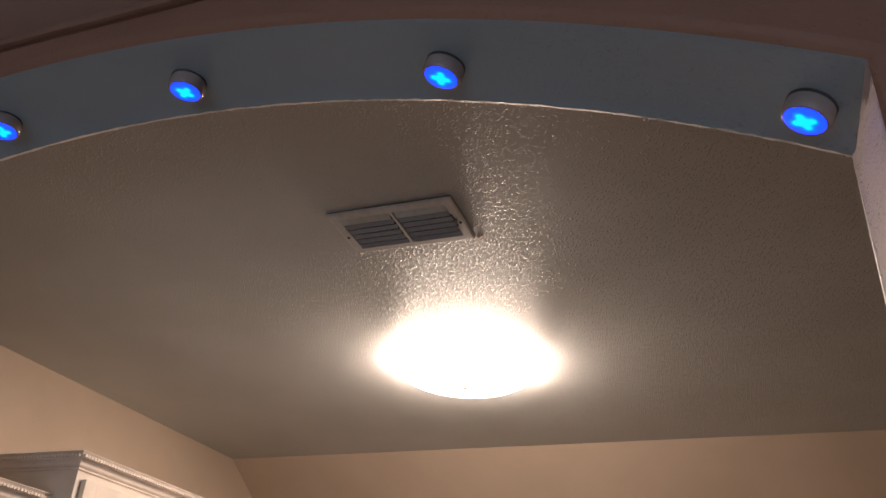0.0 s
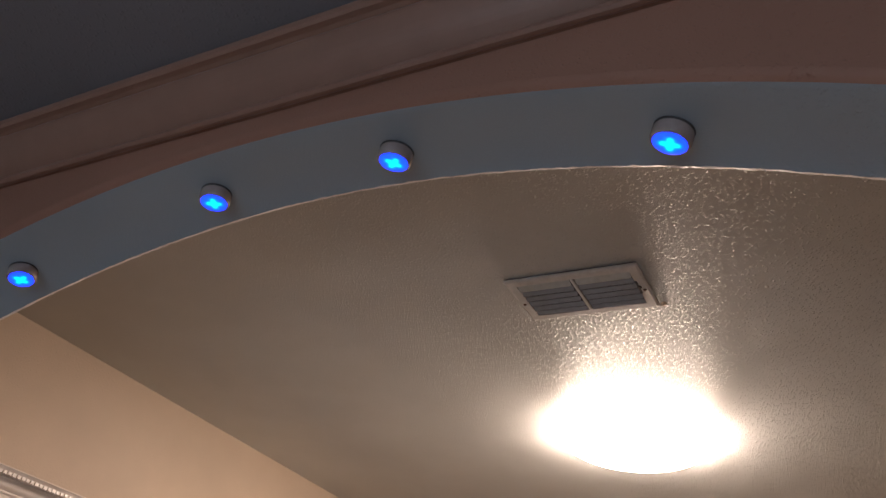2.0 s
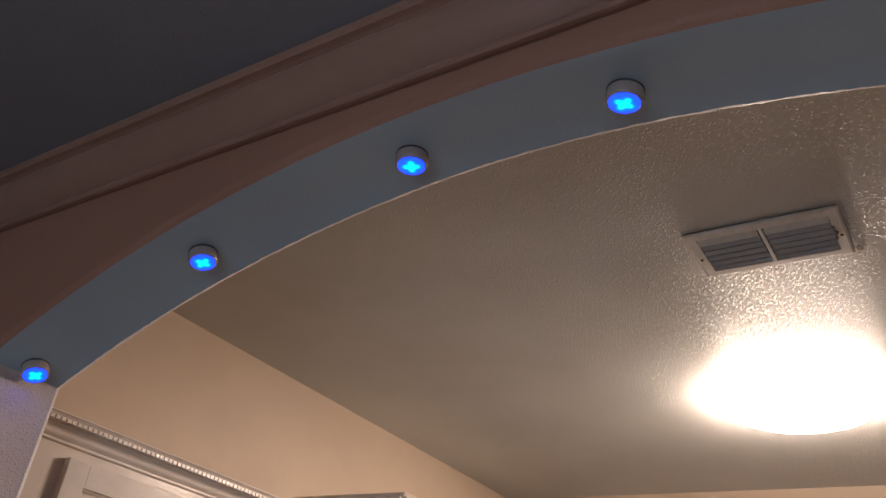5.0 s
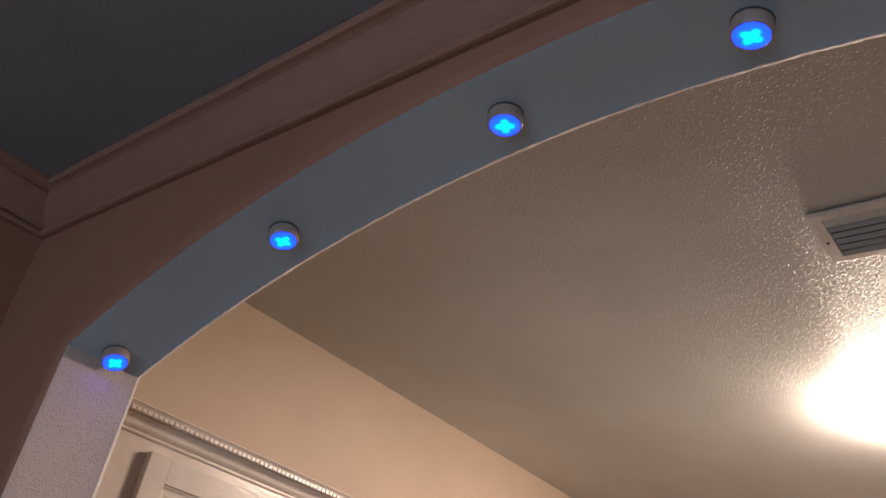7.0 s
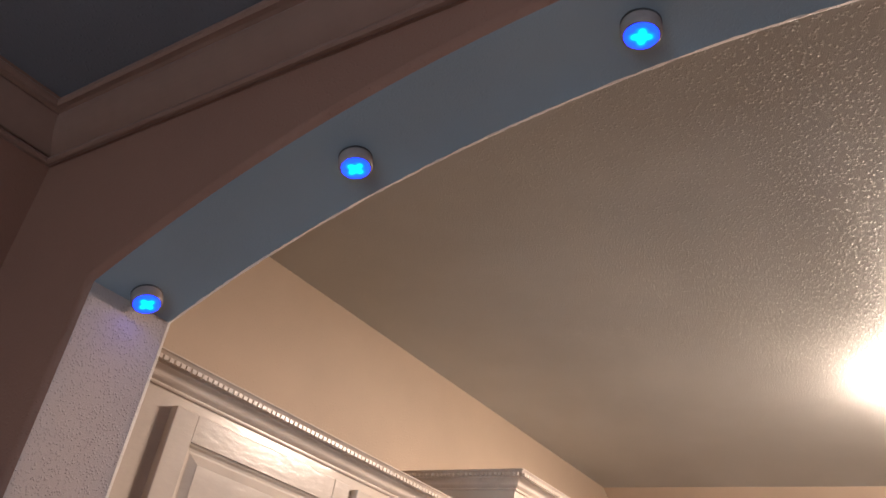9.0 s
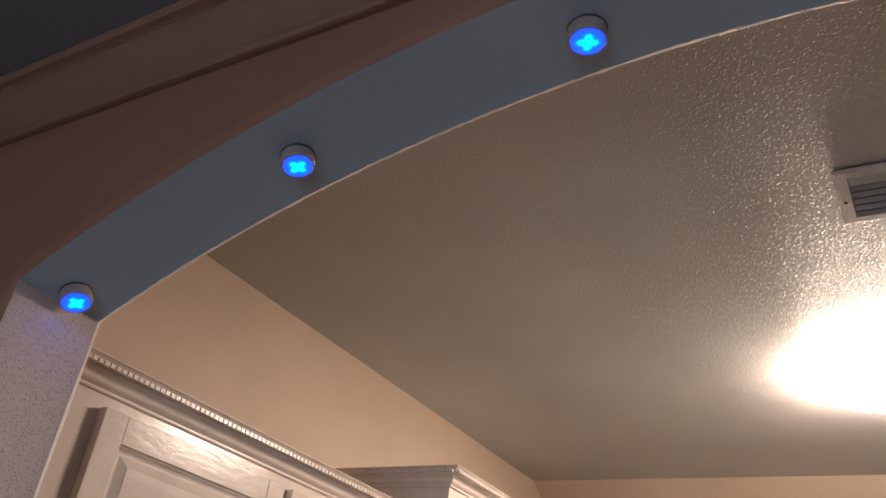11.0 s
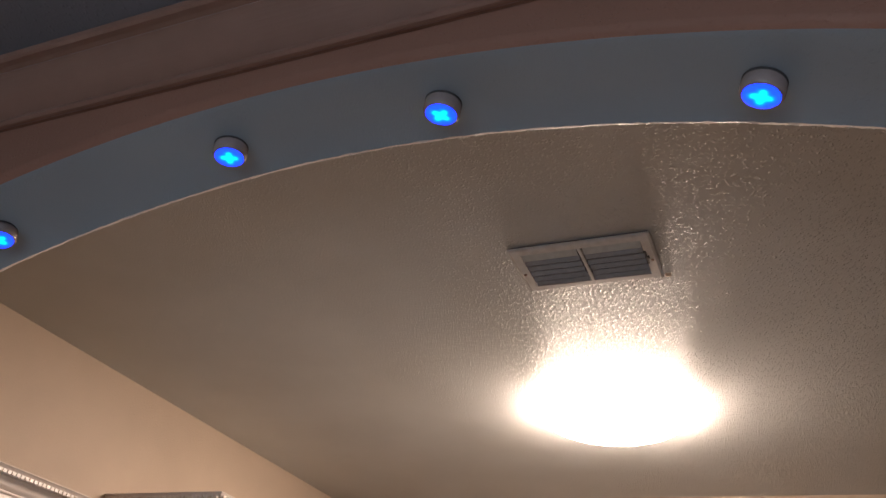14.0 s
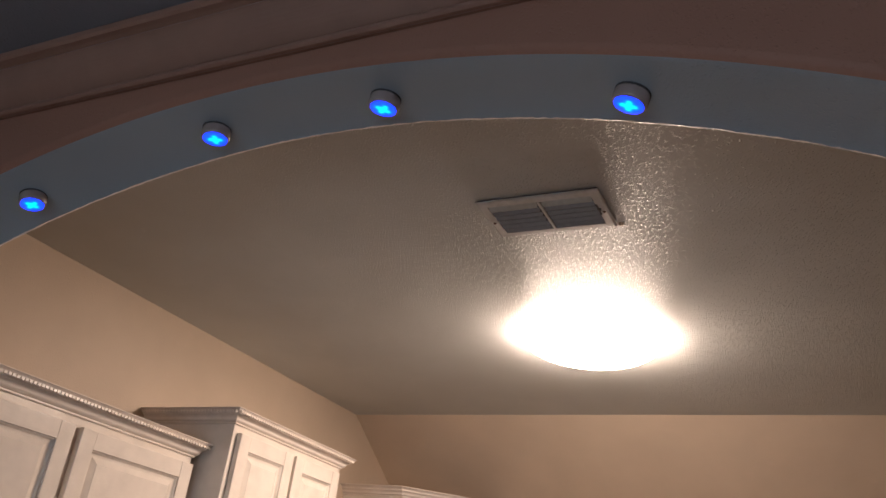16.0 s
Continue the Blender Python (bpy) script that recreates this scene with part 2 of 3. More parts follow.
def arch_wall():
    """The wall with its arched opening: two faces of paint, a reveal with rounded corners."""
    path, normals = [], []
    steps = 10
    for k in range(steps):
        path.append((XL, arc_z(XL) * k / steps))
        normals.append((-1.0, 0.0))
    n = 200
    a0, a1 = math.asin((XL - XC) / RAD), math.asin((XR - XC) / RAD)
    for k in range(n + 1):
        a = a0 + (a1 - a0) * k / n
        path.append((XC + RAD * math.sin(a), APEX - RAD + RAD * math.cos(a)))
        nn = Vector((math.sin(a), math.cos(a)))
        if k in (0, n):
            side = Vector((-1.0 if k == 0 else 1.0, 0))
            mid = (nn + side).normalized()
            nn = mid / mid.dot(side)
        normals.append((nn.x, nn.y))
    for k in range(steps):
        path.append((XR, arc_z(XR) * (steps - 1 - k) / steps))
        normals.append((1.0, 0.0))
    rk, rn = 0.010, 0.016
    section = [(-T + rn - rn * math.sin(b), rn - rn * math.cos(b)) for b in [math.pi / 2 * q / 4 for q in range(4, -1, -1)]]
    section += [(-T + rn + 0.003, 0.0), (-T * 0.5, 0.0), (-rk - 0.010, 0.0)]
    section += [(-rk + rk * math.sin(b), rk - 0.003 - rk * math.cos(b)) for b in [math.pi / 2 * q / 5 for q in range(0, 6)]]
    rng = random.Random(4)
    places = []
    for (x, z), (nx, nz) in zip(path, normals):
        row = []
        for y, o in section:
            w = rng.uniform(-0.0013, 0.0013) if y > -rk - 0.0005 else 0
            sag = 0.006 * math.sin(math.pi * (x + 1.82) / 1.1) if y > -rk - 0.011 and -1.82 < x < -0.72 and z > 1.9 else 0
            row.append((x + nx * (o + w), y, z + nz * (o + w) - sag))
        places.append(row)

    cut = len(section) - 6  # from here on the section is the kitchen-side corner bead

    def strip(name, rows, material, label):
        bm = bmesh.new()
        rings = [[bm.verts.new(p) for p in row] for row in rows]
        for a, b in zip(rings, rings[1:]):
            for k in range(len(rows[0]) - 1):
                bm.faces.new((a[k], a[k + 1], b[k + 1], b[k]))
        structure(name, bm, material, label, True)

    strip("trim_corner_bead", [row[cut:] for row in places], M_BEADLIT, "rough corner bead along the arch edge, whitened as its lamplit highlight")
    strip("trim_arch_edge", [row[:4] for row in places], M_ACCENT, "dark terracotta painted rounded edge of the arch")
    places = [row[3:cut + 1] for row in places]
    strip("trim_arch_soffit", places[steps:steps + n + 1], M_REVEALSHADE, "textured underside of the arch, cool shade put into its blue-grey")
    strip("trim_jamb_left", places[:steps + 1], M_REVEALLIT, "textured plaster jamb of the arch, warm light put into its pinkish off-white")
    strip("trim_jamb_right", places[steps + n:], M_REVEALLIT, "textured plaster jamb of the arch, warm light put into its pinkish off-white")

    def face(name, y, inset, material, label, left, right, top):
        bm = bmesh.new()
        ring = [(x + nx * inset, z + nz * inset) for (x, z), (nx, nz) in zip(path, normals)]
        inner = [bm.verts.new((x, y, z)) for x, z in ring]
        outer = []
        for i, (x, z) in enumerate(ring):
            if i < steps:
                outer.append(bm.verts.new((left, y, z)))
            elif i > steps + n:
                outer.append(bm.verts.new((right, y, z)))
            else:
                f = (i - steps) / n
                outer.append(bm.verts.new((left + (right - left) * f, y, top)))
        for i in range(len(ring) - 1):
            bm.faces.new((inner[i], inner[i + 1], outer[i + 1], outer[i]))
        return structure(name, bm, material, label)

    face("wall_arch_near", -T, rn, M_ACCENT, "dark terracotta painted wall over an arched opening", NL - 0.1, NR + 0.1, NEAR_CEIL)
    face("wall_arch_kitchen", 0.0, rk - 0.003, M_UNSEENWALL, "unseen kitchen side of the arch wall, dark brown to cut bounce", KL - 0.1, KR + 0.1, CEIL)


arch_wall()

# kitchen shell
H0 = (-0.589, -0.294, 0.702, 0.855)  # hole for the duct: x0, x1, y0, y1
bm = bmesh.new()
x0, x1, y0, y1 = H0
for lo, hi in (((KL - 0.1, -0.02), (x0, SLOPE_Y)), ((x1, -0.02), (KR + 0.1, SLOPE_Y)), ((x0, -0.02), (x1, y0)), ((x0, y1), (x1, SLOPE_Y))):
    vs = [bm.verts.new(p) for p in ((lo[0], lo[1], CEIL), (hi[0], lo[1], CEIL), (hi[0], hi[1], CEIL), (lo[0], hi[1], CEIL))]
    bm.faces.new(vs)
    vs = [bm.verts.new((v.co.x, v.co.y, CEIL + 0.10)) for v in vs]
    bm.faces.new(vs)
structure("ceiling_kitchen", bm, M_CEIL, "greyish beige splatter-textured flat kitchen ceiling")
zb = CEIL - SLOPE * (KB + 0.1 - SLOPE_Y)
bm = bmesh.new()
lowv = [bm.verts.new(p) for p in ((KL - 0.1, SLOPE_Y, CEIL), (KR + 0.1, SLOPE_Y, CEIL), (KR + 0.1, KB + 0.1, zb), (KL - 0.1, KB + 0.1, zb))]
topv = [bm.verts.new(v.co + Vector((0, 0, 0.1))) for v in lowv]
bm.faces.new(lowv)
bm.faces.new(topv)
for k in range(4):
    bm.faces.new((lowv[k], lowv[(k + 1) % 4], topv[(k + 1) % 4], topv[k]))
structure("ceiling_slope", bm, M_WALL, "beige painted sloping ceiling at the end of the kitchen")
structure("wall_kitchen_left", boxed((KL - 0.1, 0.0, 0), (KL, KB + 0.1, CEIL + 0.05)), M_WALL, "plain beige painted kitchen wall above cabinets")
structure("wall_kitchen_right", boxed((KR, 0.0, 0), (KR + 0.1, KB + 0.1, CEIL + 0.05)), M_UNSEENWALL, "plain unseen kitchen wall, dark brown to cut bounce")
structure("wall_kitchen_end", boxed((KL, KB, 0), (KR, KB + 0.1, CEIL)), M_WALL, "plain beige painted wall under the slope")
structure("floor_kitchen", boxed((KL - 0.1, -T, -0.1), (KR + 0.1, KB + 0.1, 0)), M_FLOOR, "unseen kitchen floor, dark to cut bounce")

# near room shell; a wide unseen back opening is added to let in fill
structure("floor_near", boxed((NL - 0.1, NB - 0.1, -0.1), (NR + 0.1, -T, -0.002)), M_NEARFLOOR, "unseen floor before the arch, pale grey to bounce cool light up")
structure("ceiling_near", boxed((NL - 0.1, NB - 0.1, NEAR_CEIL), (NR + 0.1, -T, NEAR_CEIL + 0.12)), M_NEARCEILDIM, "grey textured ceiling before the arch, darkened to look unlit")
structure("wall_near_left", boxed((NL - 0.1, NB, 0), (NL, -T, NEAR_CEIL)), M_ACCENT, "dark terracotta painted side wall")
structure("wall_near_right", boxed((NR, NB, 0), (NR + 0.1, -T, NEAR_CEIL)), M_ACCENT, "dark terracotta painted side wall")
bm = bmesh.new()
box(bm, (NL, NB - 0.1, 0), (-1.3, NB, NEAR_CEIL))
box(bm, (1.6, NB - 0.1, 0), (NR, NB, NEAR_CEIL))
box(bm, (-1.3, NB - 0.1, 2.1), (1.6, NB, NEAR_CEIL))
structure("wall_near_back", bm, M_ACCENT, "unseen terracotta wall with a wide opening added to let in fill light")

# crown moulding of the near room
Z0 = 2.266
C = NEAR_CEIL - Z0
near_profile = [(0.0, Z0 + 0.002), (0.006, Z0 + 0.002), (0.010, Z0 - 0.001), (0.017, Z0 - 0.001), (0.022, Z0 + 0.003), (0.022, Z0 + 0.009), (0.017, Z0 + 0.013), (0.007, Z0 + 0.014), (0.007, Z0 + 0.019), (0.013, Z0 + 0.021)]
for k in range(1, 8):
    f = k / 8
    near_profile.append((0.012 + 0.044 * f + 0.006 * math.sin(math.pi * f), Z0 + 0.020 + 0.074 * f - 0.006 * math.sin(math.pi * f)))
near_profile += [(0.055, Z0 + 0.094), (0.052, Z0 + 0.100), (0.060, Z0 + 0.103), (0.071, Z0 + 0.103), (0.076, Z0 + 0.108), (0.077, Z0 + 0.115), (0.072, Z0 + 0.119), (0.072, Z0 + C), (0.0, Z0 + C)]
structure("trim_crown_moulding", sweep(near_profile, [(NL, NB), (NL, -T), (NR, -T), (NR, NB)]), M_CROWN, "dark brown crown moulding below the near ceiling")


# ---- ceiling light ----
LAMP = (-0.588, 1.750)


def ceiling_light():
    e = thing("ceiling_light", (LAMP[0], LAMP[1], CEIL), "lit round flush-mount glass dome light on the ceiling", "ceiling light")
    at = Matrix.Translation((LAMP[0], LAMP[1], CEIL))
    part("pan", lathe(bmesh.new(), [(0, 0), (0.228, 0), (0.234, -0.004), (0.236, -0.014), (0.230, -0.020), (0, -0.020)], 48, at), M_PAN, e, "white metal pan", True)
    prof = [(0.252, -0.012)] + [(0.258 * math.cos(a), -0.018 - 0.070 * math.sin(a)) for a in [math.pi / 2 * k / 12 for k in range(12)]] + [(0, -0.088)]
    part("dome", lathe(bmesh.new(), prof, 48, at), M_DOME, e, "glowing frosted glass dome", True)
    part("finial", lathe(bmesh.new(), [(0, -0.082), (0.010, -0.087), (0.012, -0.093), (0.006, -0.101), (0, -0.103)], 16, at), M_PAN, e, "small white finial", True)


ceiling_light()


# ---- ceiling vent ----
def ceiling_vent():
    X0, X1, Y0, Y1 = -0.613, -0.270, 0.672, 0.878
    e = thing("ceiling_vent", ((X0 + X1) / 2, (Y0 + Y1) / 2, CEIL), "off-white metal register with two banks of angled louvres", "vent")
    bm = bmesh.new()
    b = 0.026
    z0, z1 = CEIL - 0.012, CEIL - 0.005
    # flange: outer lip bevelled down to a flat border round the opening
    outer = [(X0, Y0), (X1, Y0), (X1, Y1), (X0, Y1)]
    mid = [(X0 + 0.006, Y0 + 0.006), (X1 - 0.006, Y0 + 0.006), (X1 - 0.006, Y1 - 0.006), (X0 + 0.006, Y1 - 0.006)]
    inn = [(X0 + b, Y0 + b), (X1 - b, Y0 + b), (X1 - b, Y1 - b), (X0 + b, Y1 - b)]
    rows = [[bm.verts.new((x, y, z)) for x, y in ring] for ring, z in ((outer, z1), (outer, z1 - 0.004), (mid, z0), (inn, z0), (inn, z0 + 0.02))]
    for a, c in zip(rows, rows[1:]):
        for k in range(4):
            bm.faces.new((a[k], a[(k + 1) % 4], c[(k + 1) % 4], c[k]))
    part("frame", bm, M_VENT, e, "off-white enamelled flange")
    xm = (X0 + X1) / 2
    part("divider", boxed((xm - 0.0045, Y0 + b - 0.001, z0 - 0.001), (xm + 0.0045, Y1 - b + 0.001, z0 + 0.006), 0.0015), M_VENT, e)
    bm = bmesh.new()
    box(bm, (H0[0] + 0.002, H0[2] + 0.002, CEIL + 0.11), (H0[1] - 0.002, H0[3] - 0.002, CEIL + 0.115))
    for lo, hi in (((H0[0] + 0.001, H0[2] + 0.001), (H0[0] + 0.003, H0[3] - 0.001)), ((H0[1] - 0.003, H0[2] + 0.001), (H0[1] - 0.001, H0[3] - 0.001)),
                   ((H0[0] + 0.003, H0[2] + 0.001), (H0[1] - 0.003, H0[2] + 0.003)), ((H0[0] + 0.003, H0[3] - 0.003), (H0[1] - 0.003, H0[3] - 0.001))):
        box(bm, (*lo, CEIL + 0.012), (*hi, CEIL + 0.11))
    part("duct", bm, M_SHADELEVER, e, "sheet metal duct, blackened for the shade inside")
    # dark strip added all round as the shadow between flange and ceiling
    bm = bmesh.new()
    g = 0.004
    for lo, hi in (((X0 + g, Y0 + g), (X1 - g, Y0 + g + 0.012)), ((X0 + g, Y1 - g - 0.012), (X1 - g, Y1 - g)),
                   ((X0 + g, Y0 + g + 0.012), (X0 + g + 0.012, Y1 - g - 0.012)), ((X1 - g - 0.012, Y0 + g + 0.012), (X1 - g, Y1 - g - 0.012))):
        box(bm, (*lo, CEIL - 0.0055), (*hi, CEIL - 0.0005))
    part("flange_shade", bm, M_SHADELEVER, e, "dark strip put in as the shadow gap under the flange")
    n = 5
    for bank, (u0, u1) in enumerate(((X0 + b + 0.001, xm - 0.007), (xm + 0.007, X1 - b - 0.001))):
        for k in range(n):
            y = Y0 + b + 0.040 + (Y1 - Y0 - 2 * b - 0.052) * k / (n - 1)
            bm = bmesh.new()
            # curved blade: its lower lip leans away from the arch
            prof = [(0.0062, -0.0042), (0.0044, -0.0012), (0.0010, 0.0016), (-0.0045, 0.0036)]
            thick = 0.0012
            vs = [[bm.verts.new((x, y + p, z0 + q + d)) for p, q in prof] for x in (u0, u1) for d in (0, thick)]
            for s in range(3):
                bm.faces.new((vs[0][s], vs[0][s + 1], vs[2][s + 1], vs[2][s]))
                bm.faces.new((vs[1][s], vs[1][s + 1], vs[3][s + 1], vs[3][s]))
            for s in (0, 3):
                bm.faces.new((vs[0][s], vs[1][s], vs[3][s], vs[2][s]))
            part("louvre", bm, M_BLADESHADE, e, "angled blade, its shade put into the grey", True)
    for u0, u1 in ((X0 + b + 0.001, xm - 0.007), (xm + 0.007, X1 - b - 0.001)):
        bm = boxed((u0, Y0 + b - 0.001, z0 + 0.004), (u1, Y0 + b + 0.027, z0 + 0.006))
        bmesh.ops.rotate(bm, verts=bm.verts, cent=(u0, Y0 + b, z0 + 0.005), matrix=Matrix.Rotation(radians(-14), 3, "X"))
        part("baffle", bm, M_BAFFLE, e, "flat pale grey baffle")
    for x in (X0 + 0.013, X1 - 0.013):
        part("screw", lathe(bmesh.new(), [(0, -0.003), (0.003, -0.0025), (0.0042, 0), (0.0042, 0.002)], 12, Matrix.Translation((x, (Y0 + Y1) / 2 + 0.012, z0 - 0.0005))), M_SCREW, e, "dark screw head", True)
    lever = boxed((X1 - b + 0.0005, Y0 + 0.072, z0 - 0.003), (X1 - b + 0.0045, Y0 + 0.128, z0 + 0.001), 0.001)
    box(lever, (X1 - b + 0.0045, Y0 + 0.094, z0 - 0.005), (X1 - b + 0.009, Y0 + 0.101, z0 + 0.001))
    part("damper_lever", lever, M_SHADELEVER, e, "dark damper lever in its slot")


ceiling_vent()
paint_chip = thing("paint_chip", (-0.262, 0.884, CEIL), "small beige chip of peeling paint beside the vent", "paint chip")
bm = lathe(bmesh.new(), [(0, -0.006), (0.004, -0.005), (0.008, -0.002), (0.009, 0.001)], 9, Matrix.Translation((-0.262, 0.884, CEIL)))
for v in bm.verts:
    v.co.x += 0.003 * noise.noise(v.co * 300)
part("chip", bm, M_WALL, paint_chip)


# ---- puck lights along the arch ----
def puck_light():
    e = thing("puck_light", (0, 0, 0), "round battery puck light glowing blue under the arch", "puck light", "puck lights along the arch")
    one = Matrix.Identity(4)
    R, h = 0.0285, 0.0255
    # black ring added to draw the shadow where the case meets the soffit
    part("base_shade_ring", lathe(bmesh.new(), [(0, 0.001), (R + 0.0002, 0.001), (R + 0.0002, -0.0036), (R - 0.004, -0.0042), (0, -0.0042)], 32, one), M_SHADELEVER, e, "dark ring put in as the shadow at the base", True)
    side = [(0, -0.0035), (R - 0.003, -0.0035), (R - 0.0006, -0.0045), (R, -0.007), (R, -h + 0.006), (R - 0.0012, -h + 0.002), (R - 0.0032, -h), (R - 0.0046, -h + 0.0008), (0, -h + 0.0008)]
    part("housing", lathe(bmesh.new(), side, 48, one), M_PUCK, e, "greyish white plastic case", True)
    r = R - 0.0047
    dome = [(r, -h + 0.001)] + [(r * math.cos(a), -h - 0.0012 * math.sin(a)) for a in [math.pi / 2 * k / 6 for k in range(6)]] + [(0, -h - 0.0012)]
    part("lens", lathe(bmesh.new(), dome, 40, one), M_PUCKGLOW, e, "glowing blue diffuser with a brighter cross", True)
    return e


PUCKS = [(-1.777, 15), (-1.322, 80), (-0.833, 30), (-0.446, 55), (0.000, 20), (0.447, 65)]


def puck_pose(x, spin):
    a = math.asin((x - XC) / (RAD - 0.024))
    centre = Vector((XC, -0.088, APEX - RAD))
    n = Vector((math.sin(a), 0, math.cos(a)))
    m = Matrix((Vector((n.z, 0, -n.x)), Vector((0, 1, 0)), n)).transposed().to_4x4()
    return Matrix.Translation(centre + n * (RAD + 0.001)) @ m @ pose(0, 0, 0, 0, 0, spin)


first = puck_light()
first.matrix_basis = puck_pose(*PUCKS[0])
for px, spin in PUCKS[1:]:
    copy_thing(first, puck_pose(px, spin))


# ---- wall cabinets ----
def crown_profile(z0, z1, reach):
    """Bottom bead, cove with a small step, recess for the teeth, plain fascia and rounded lip."""
    h = z1 - z0
    p = [(0.0, z0 - 0.002), (0.005, z0 - 0.002), (0.0075, z0 + 0.02 * h), (0.0075, z0 + 0.07 * h), (0.0055, z0 + 0.09 * h)]
    for k in range(0, 9):
        f = k / 8
        p.append((0.007 + (reach - 0.029) * (f + 0.13 * math.sin(2 * math.pi * f) * (1 if f < 0.5 else 0.7)), z0 + h * (0.10 + 0.46 * f)))
    p += [(reach - 0.0200, z0 + 0.58 * h), (reach - 0.0190, z0 + 0.79 * h), (reach - 0.0110, z0 + 0.79 * h), (reach - 0.0030, z0 + 0.93 * h),
          (reach - 0.0005, z0 + 0.94 * h), (reach, z0 + 0.97 * h), (reach - 0.001, z1), (0.0, z1)]
    return p


DENTIL = {}


def dentils(parent, a, b, z, size=(0.0108, 0.0090, 0.009), pitch=0.0148):
    """A row of small square teeth along the moulding from a to b, facing the path's right."""
    d = Vector((b[0] - a[0], b[1] - a[1], 0))
    length = d.length
    d.normalize()
    n = Vector((d.y, -d.x, 0))
    if "mesh" not in DENTIL:
        bm = boxed((-size[0] / 2, -size[2], -size[1] / 2), (size[0] / 2, 0, size[1] / 2), 0.0)
        DENTIL["mesh"] = finish("dentil", bm, M_CABCROWN)
    count = int(length / pitch)
    base = ORIGIN[parent.name]
    rot = Matrix((d, -n, Vector((0, 0, 1)))).transposed().to_4x4()
    for k in range(count):
        c = Vector((a[0], a[1], z)) + d * (pitch * (k + 0.5) + (length - count * pitch) / 2)
        ob = new("dentil", DENTIL["mesh"])
        ob.parent = parent
        ob.matrix_basis = Matrix.Translation(c - base) @ rot


def frame_of(origin, along, out):
    """A frame with x along the cabinet's front, y towards the room, z up."""
    a, o = Vector((*along, 0)), Vector((*out, 0))
    return Matrix.Translation(origin) @ Matrix((a, o, Vector((0, 0, 1)))).transposed().to_4x4()


def door_of(parent, m, u0, u1, z0, z1, hinge_side=None):
    """A raised-panel door on the face m; u along the front, its back on y = 0."""
    th, s = 0.024, 0.058

    def put(name, bm, owner, label=""):
        bmesh.ops.transform(bm, matrix=m, verts=bm.verts)
        return part(name, bm, M_CAB, owner, label)

    door = put("door", boxed((u0 + 0.004, 0.002, z0 + 0.004), (u1 - 0.004, 0.007, z1 - 0.004)), parent, "cream raised-panel door")
    put("stile", boxed((u0, 0.001, z0), (u0 + s, th, z1), 0.0018), door)
    put("stile", boxed((u1 - s, 0.001, z0), (u1, th, z1), 0.0018), door)
    put("rail", boxed((u0 + s, 0.001, z1 - s), (u1 - s, th - 0.0006, z1), 0.0018), door)
    put("rail", boxed((u0 + s, 0.001, z0), (u1 - s, th - 0.0006, z0 + s), 0.0018), door)
    bm = bmesh.new()
    rings = []
    for inset, y in ((0.0, 0.0175), (0.004, 0.0165), (0.008, 0.010), (0.013, 0.0085), (0.017, 0.0085), (0.034, 0.0165), (0.037, 0.0185), (0.040, 0.0185)):
        a0, a1, c0, c1 = u0 + s + inset, u1 - s - inset, z0 + s + inset, z1 - s - inset
        rings.append([bm.verts.new(p) for p in ((a0, y, c0), (a1, y, c0), (a1, y, c1), (a0, y, c1))])
    for a, b in zip(rings, rings[1:]):
        for k in range(4):
            bm.faces.new((a[k], a[(k + 1) % 4], b[(k + 1) % 4], b[k]))
    bm.faces.new(rings[-1])
    put("panel", bm, door, "raised centre panel")
    if hinge_side is not None:
        u = u0 if hinge_side < 0 else u1
        bm = lathe(bmesh.new(), [(0, -0.022), (0.004, -0.022), (0.0045, -0.02), (0.0045, 0.02), (0.004, 0.022), (0, 0.022)], 10, Matrix.Translation((u + hinge_side * 0.004, 0.012, z1 - 0.05)))
        bmesh.ops.transform(bm, matrix=m, verts=bm.verts)
        part("hinge", bm, M_BRASS, door, "small painted barrel hinge", True)
    return door


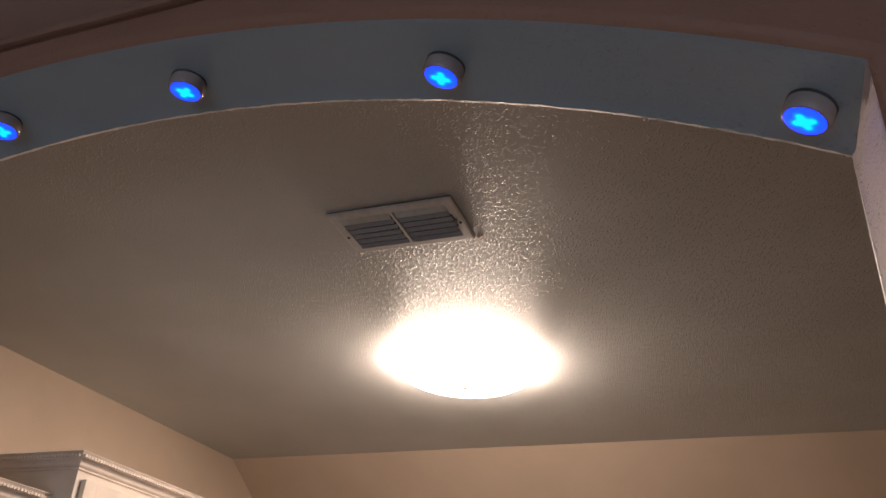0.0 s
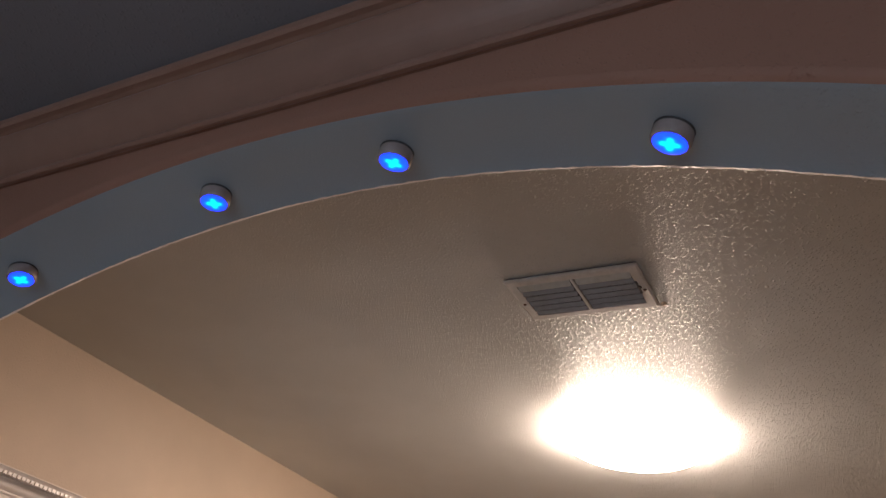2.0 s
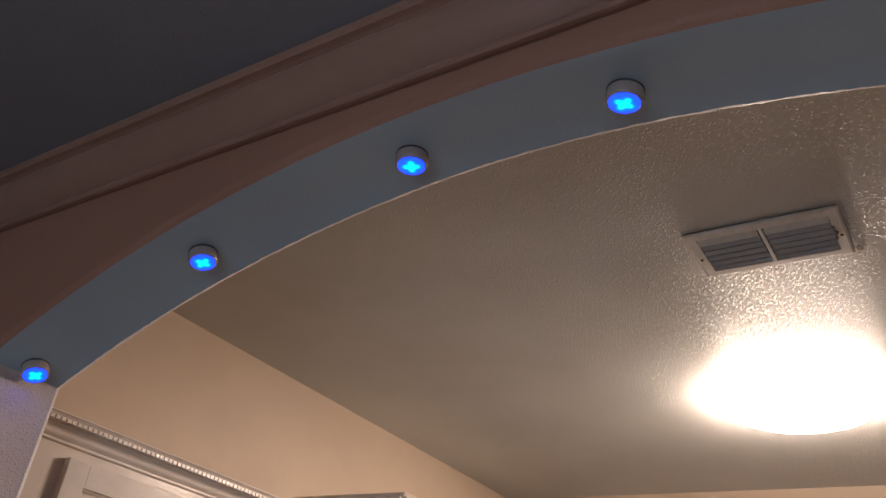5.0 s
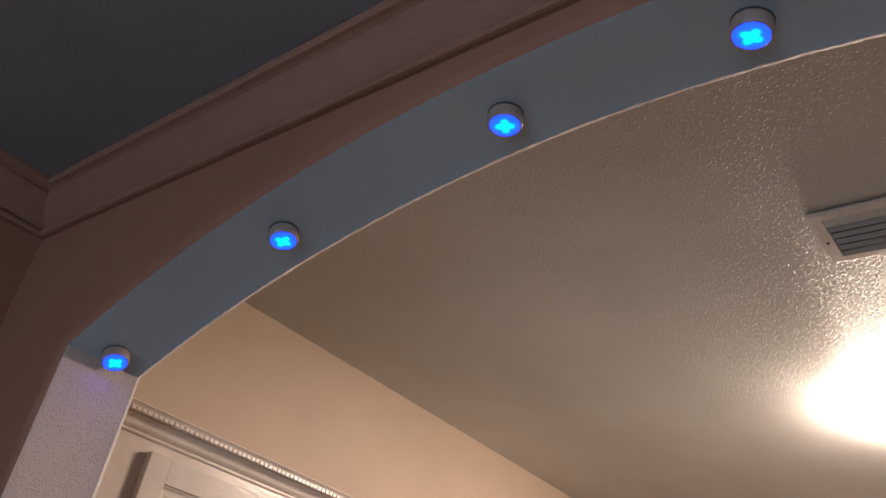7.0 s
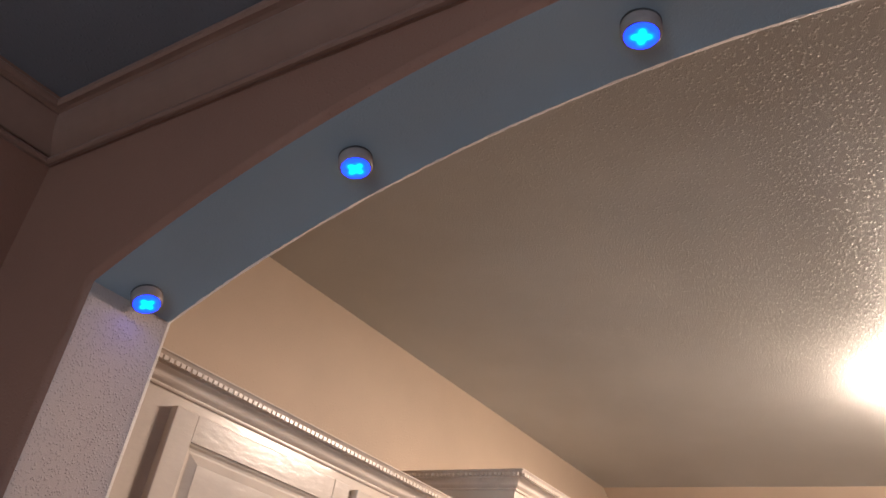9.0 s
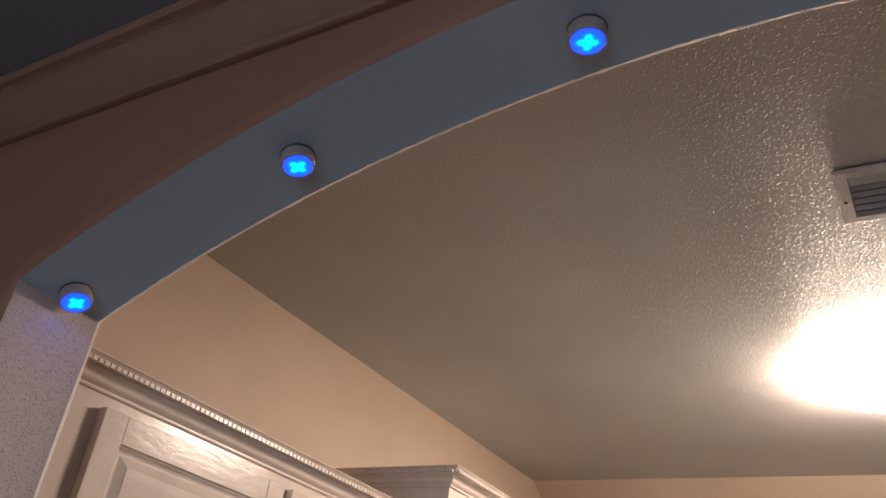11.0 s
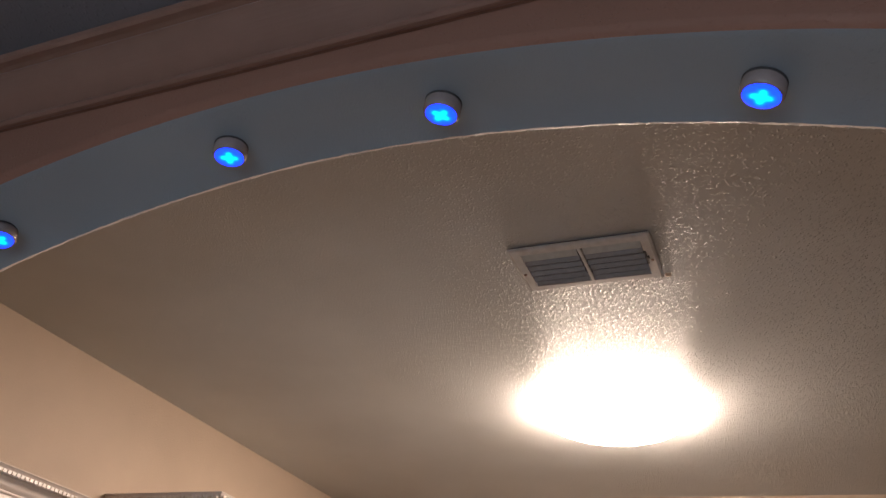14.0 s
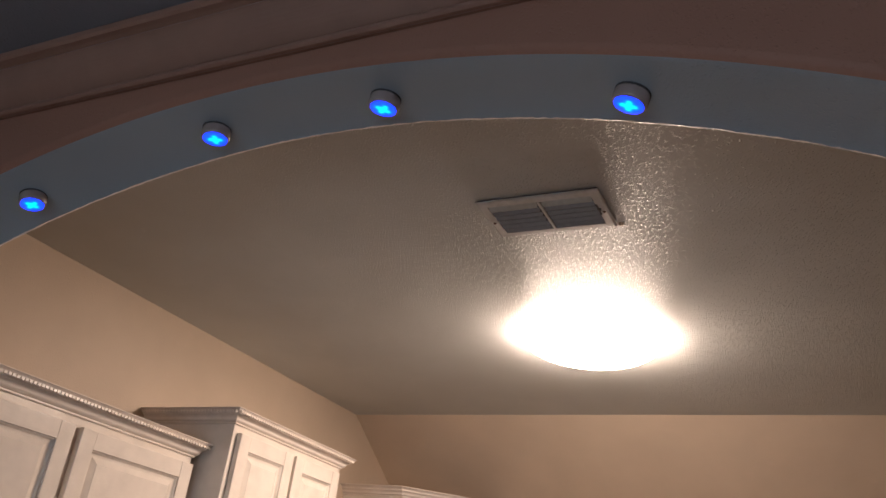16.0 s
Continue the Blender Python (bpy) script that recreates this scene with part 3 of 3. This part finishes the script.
def wall_cabinet(label, y0, y1, front, z0, z1, top, doors, path, teeth):
    """A cabinet on the left wall: box, doors, crown moulding with teeth."""
    e = thing("wall_cabinet", (KL, y0, z0), label, "cabinet", "cream wall cabinets")
    face = front - 0.020
    part("body", boxed((KL, y0, z0), (face, y1, z1 + 0.01), 0.002), M_CAB, e, "cream painted box and face frame")
    m = frame_of((face, 0, 0), (0, 1), (1, 0))
    for u0, u1, hs in doors:
        door_of(e, m, u0, u1, z0 + 0.03, z1 - 0.029, hs)
    crown = part("crown_moulding", sweep(crown_profile(z1, top, 0.052), path), M_CABCROWN, e, "cream cove moulding with a toothed band")
    for a, b in teeth:
        dentils(crown, a, b, z1 + 0.71 * (top - z1))
    return e


REACH = 0.0405  # where the teeth stand on the moulding
F1, F2 = -1.920, -1.790
f1, f2 = F1 - 0.020, F2 - 0.020
E1, S2, E2 = 1.262, 1.304, 2.058
wall_cabinet("cream wall cabinet with two raised-panel doors beside the arch", 0.004, E1, F1, 1.10, 1.845, 1.901,
             [(0.142, 0.702, 1), (0.732, 1.255, None)], [(f1, 0.004), (f1, E1), (KL, E1)],
             [((f1 + REACH, 0.006), (f1 + REACH, E1 + REACH))])
wall_cabinet("taller and deeper cream wall cabinet with two narrow doors", S2, E2, F2, 1.30, 1.983, 2.033,
             [(1.328, 1.676, None), (1.694, 2.032, None)], [(KL, S2), (f2, S2), (f2, E2), (KL, E2)],
             [((KL, S2 - REACH), (f2 + REACH, S2 - REACH)), ((f2 + REACH, S2 - REACH), (f2 + REACH, E2 + REACH))])


def corner_cabinet():
    """Cabinet with a diagonal front in the corner under the slope."""
    z0, z1, top = 1.25, 2.000, 2.050
    plan = [(KL, 2.820), (-1.894, 2.820), (-1.630, 3.075), (-1.630, KB), (KL, KB)]
    e = thing("corner_cabinet", (KL, KB, z0), "cream diagonal corner wall cabinet under the sloping ceiling", "cabinet", "cream wall cabinets")
    bm = bmesh.new()
    lo = [bm.verts.new((x, y, z0)) for x, y in plan]
    hi = [bm.verts.new((x, y, z1 + 0.01)) for x, y in plan]
    bm.faces.new(lo)
    bm.faces.new(hi)
    for k in range(5):
        q = (k + 1) % 5
        bm.faces.new((lo[k], lo[q], hi[q], hi[k]))
    part("body", bm, M_CAB, e, "cream painted box")
    a, b = Vector(plan[1]), Vector(plan[2])
    d = (b - a).normalized()
    m = frame_of((a.x, a.y, 0), (d.x, d.y), (d.y, -d.x))
    door_of(e, m, 0.03, (b - a).length - 0.03, z0 + 0.03, z1 - 0.029)
    part("crown_moulding", sweep(crown_profile(z1, top, 0.052), plan[:4]), M_CABCROWN, e, "cream cove moulding")


corner_cabinet()
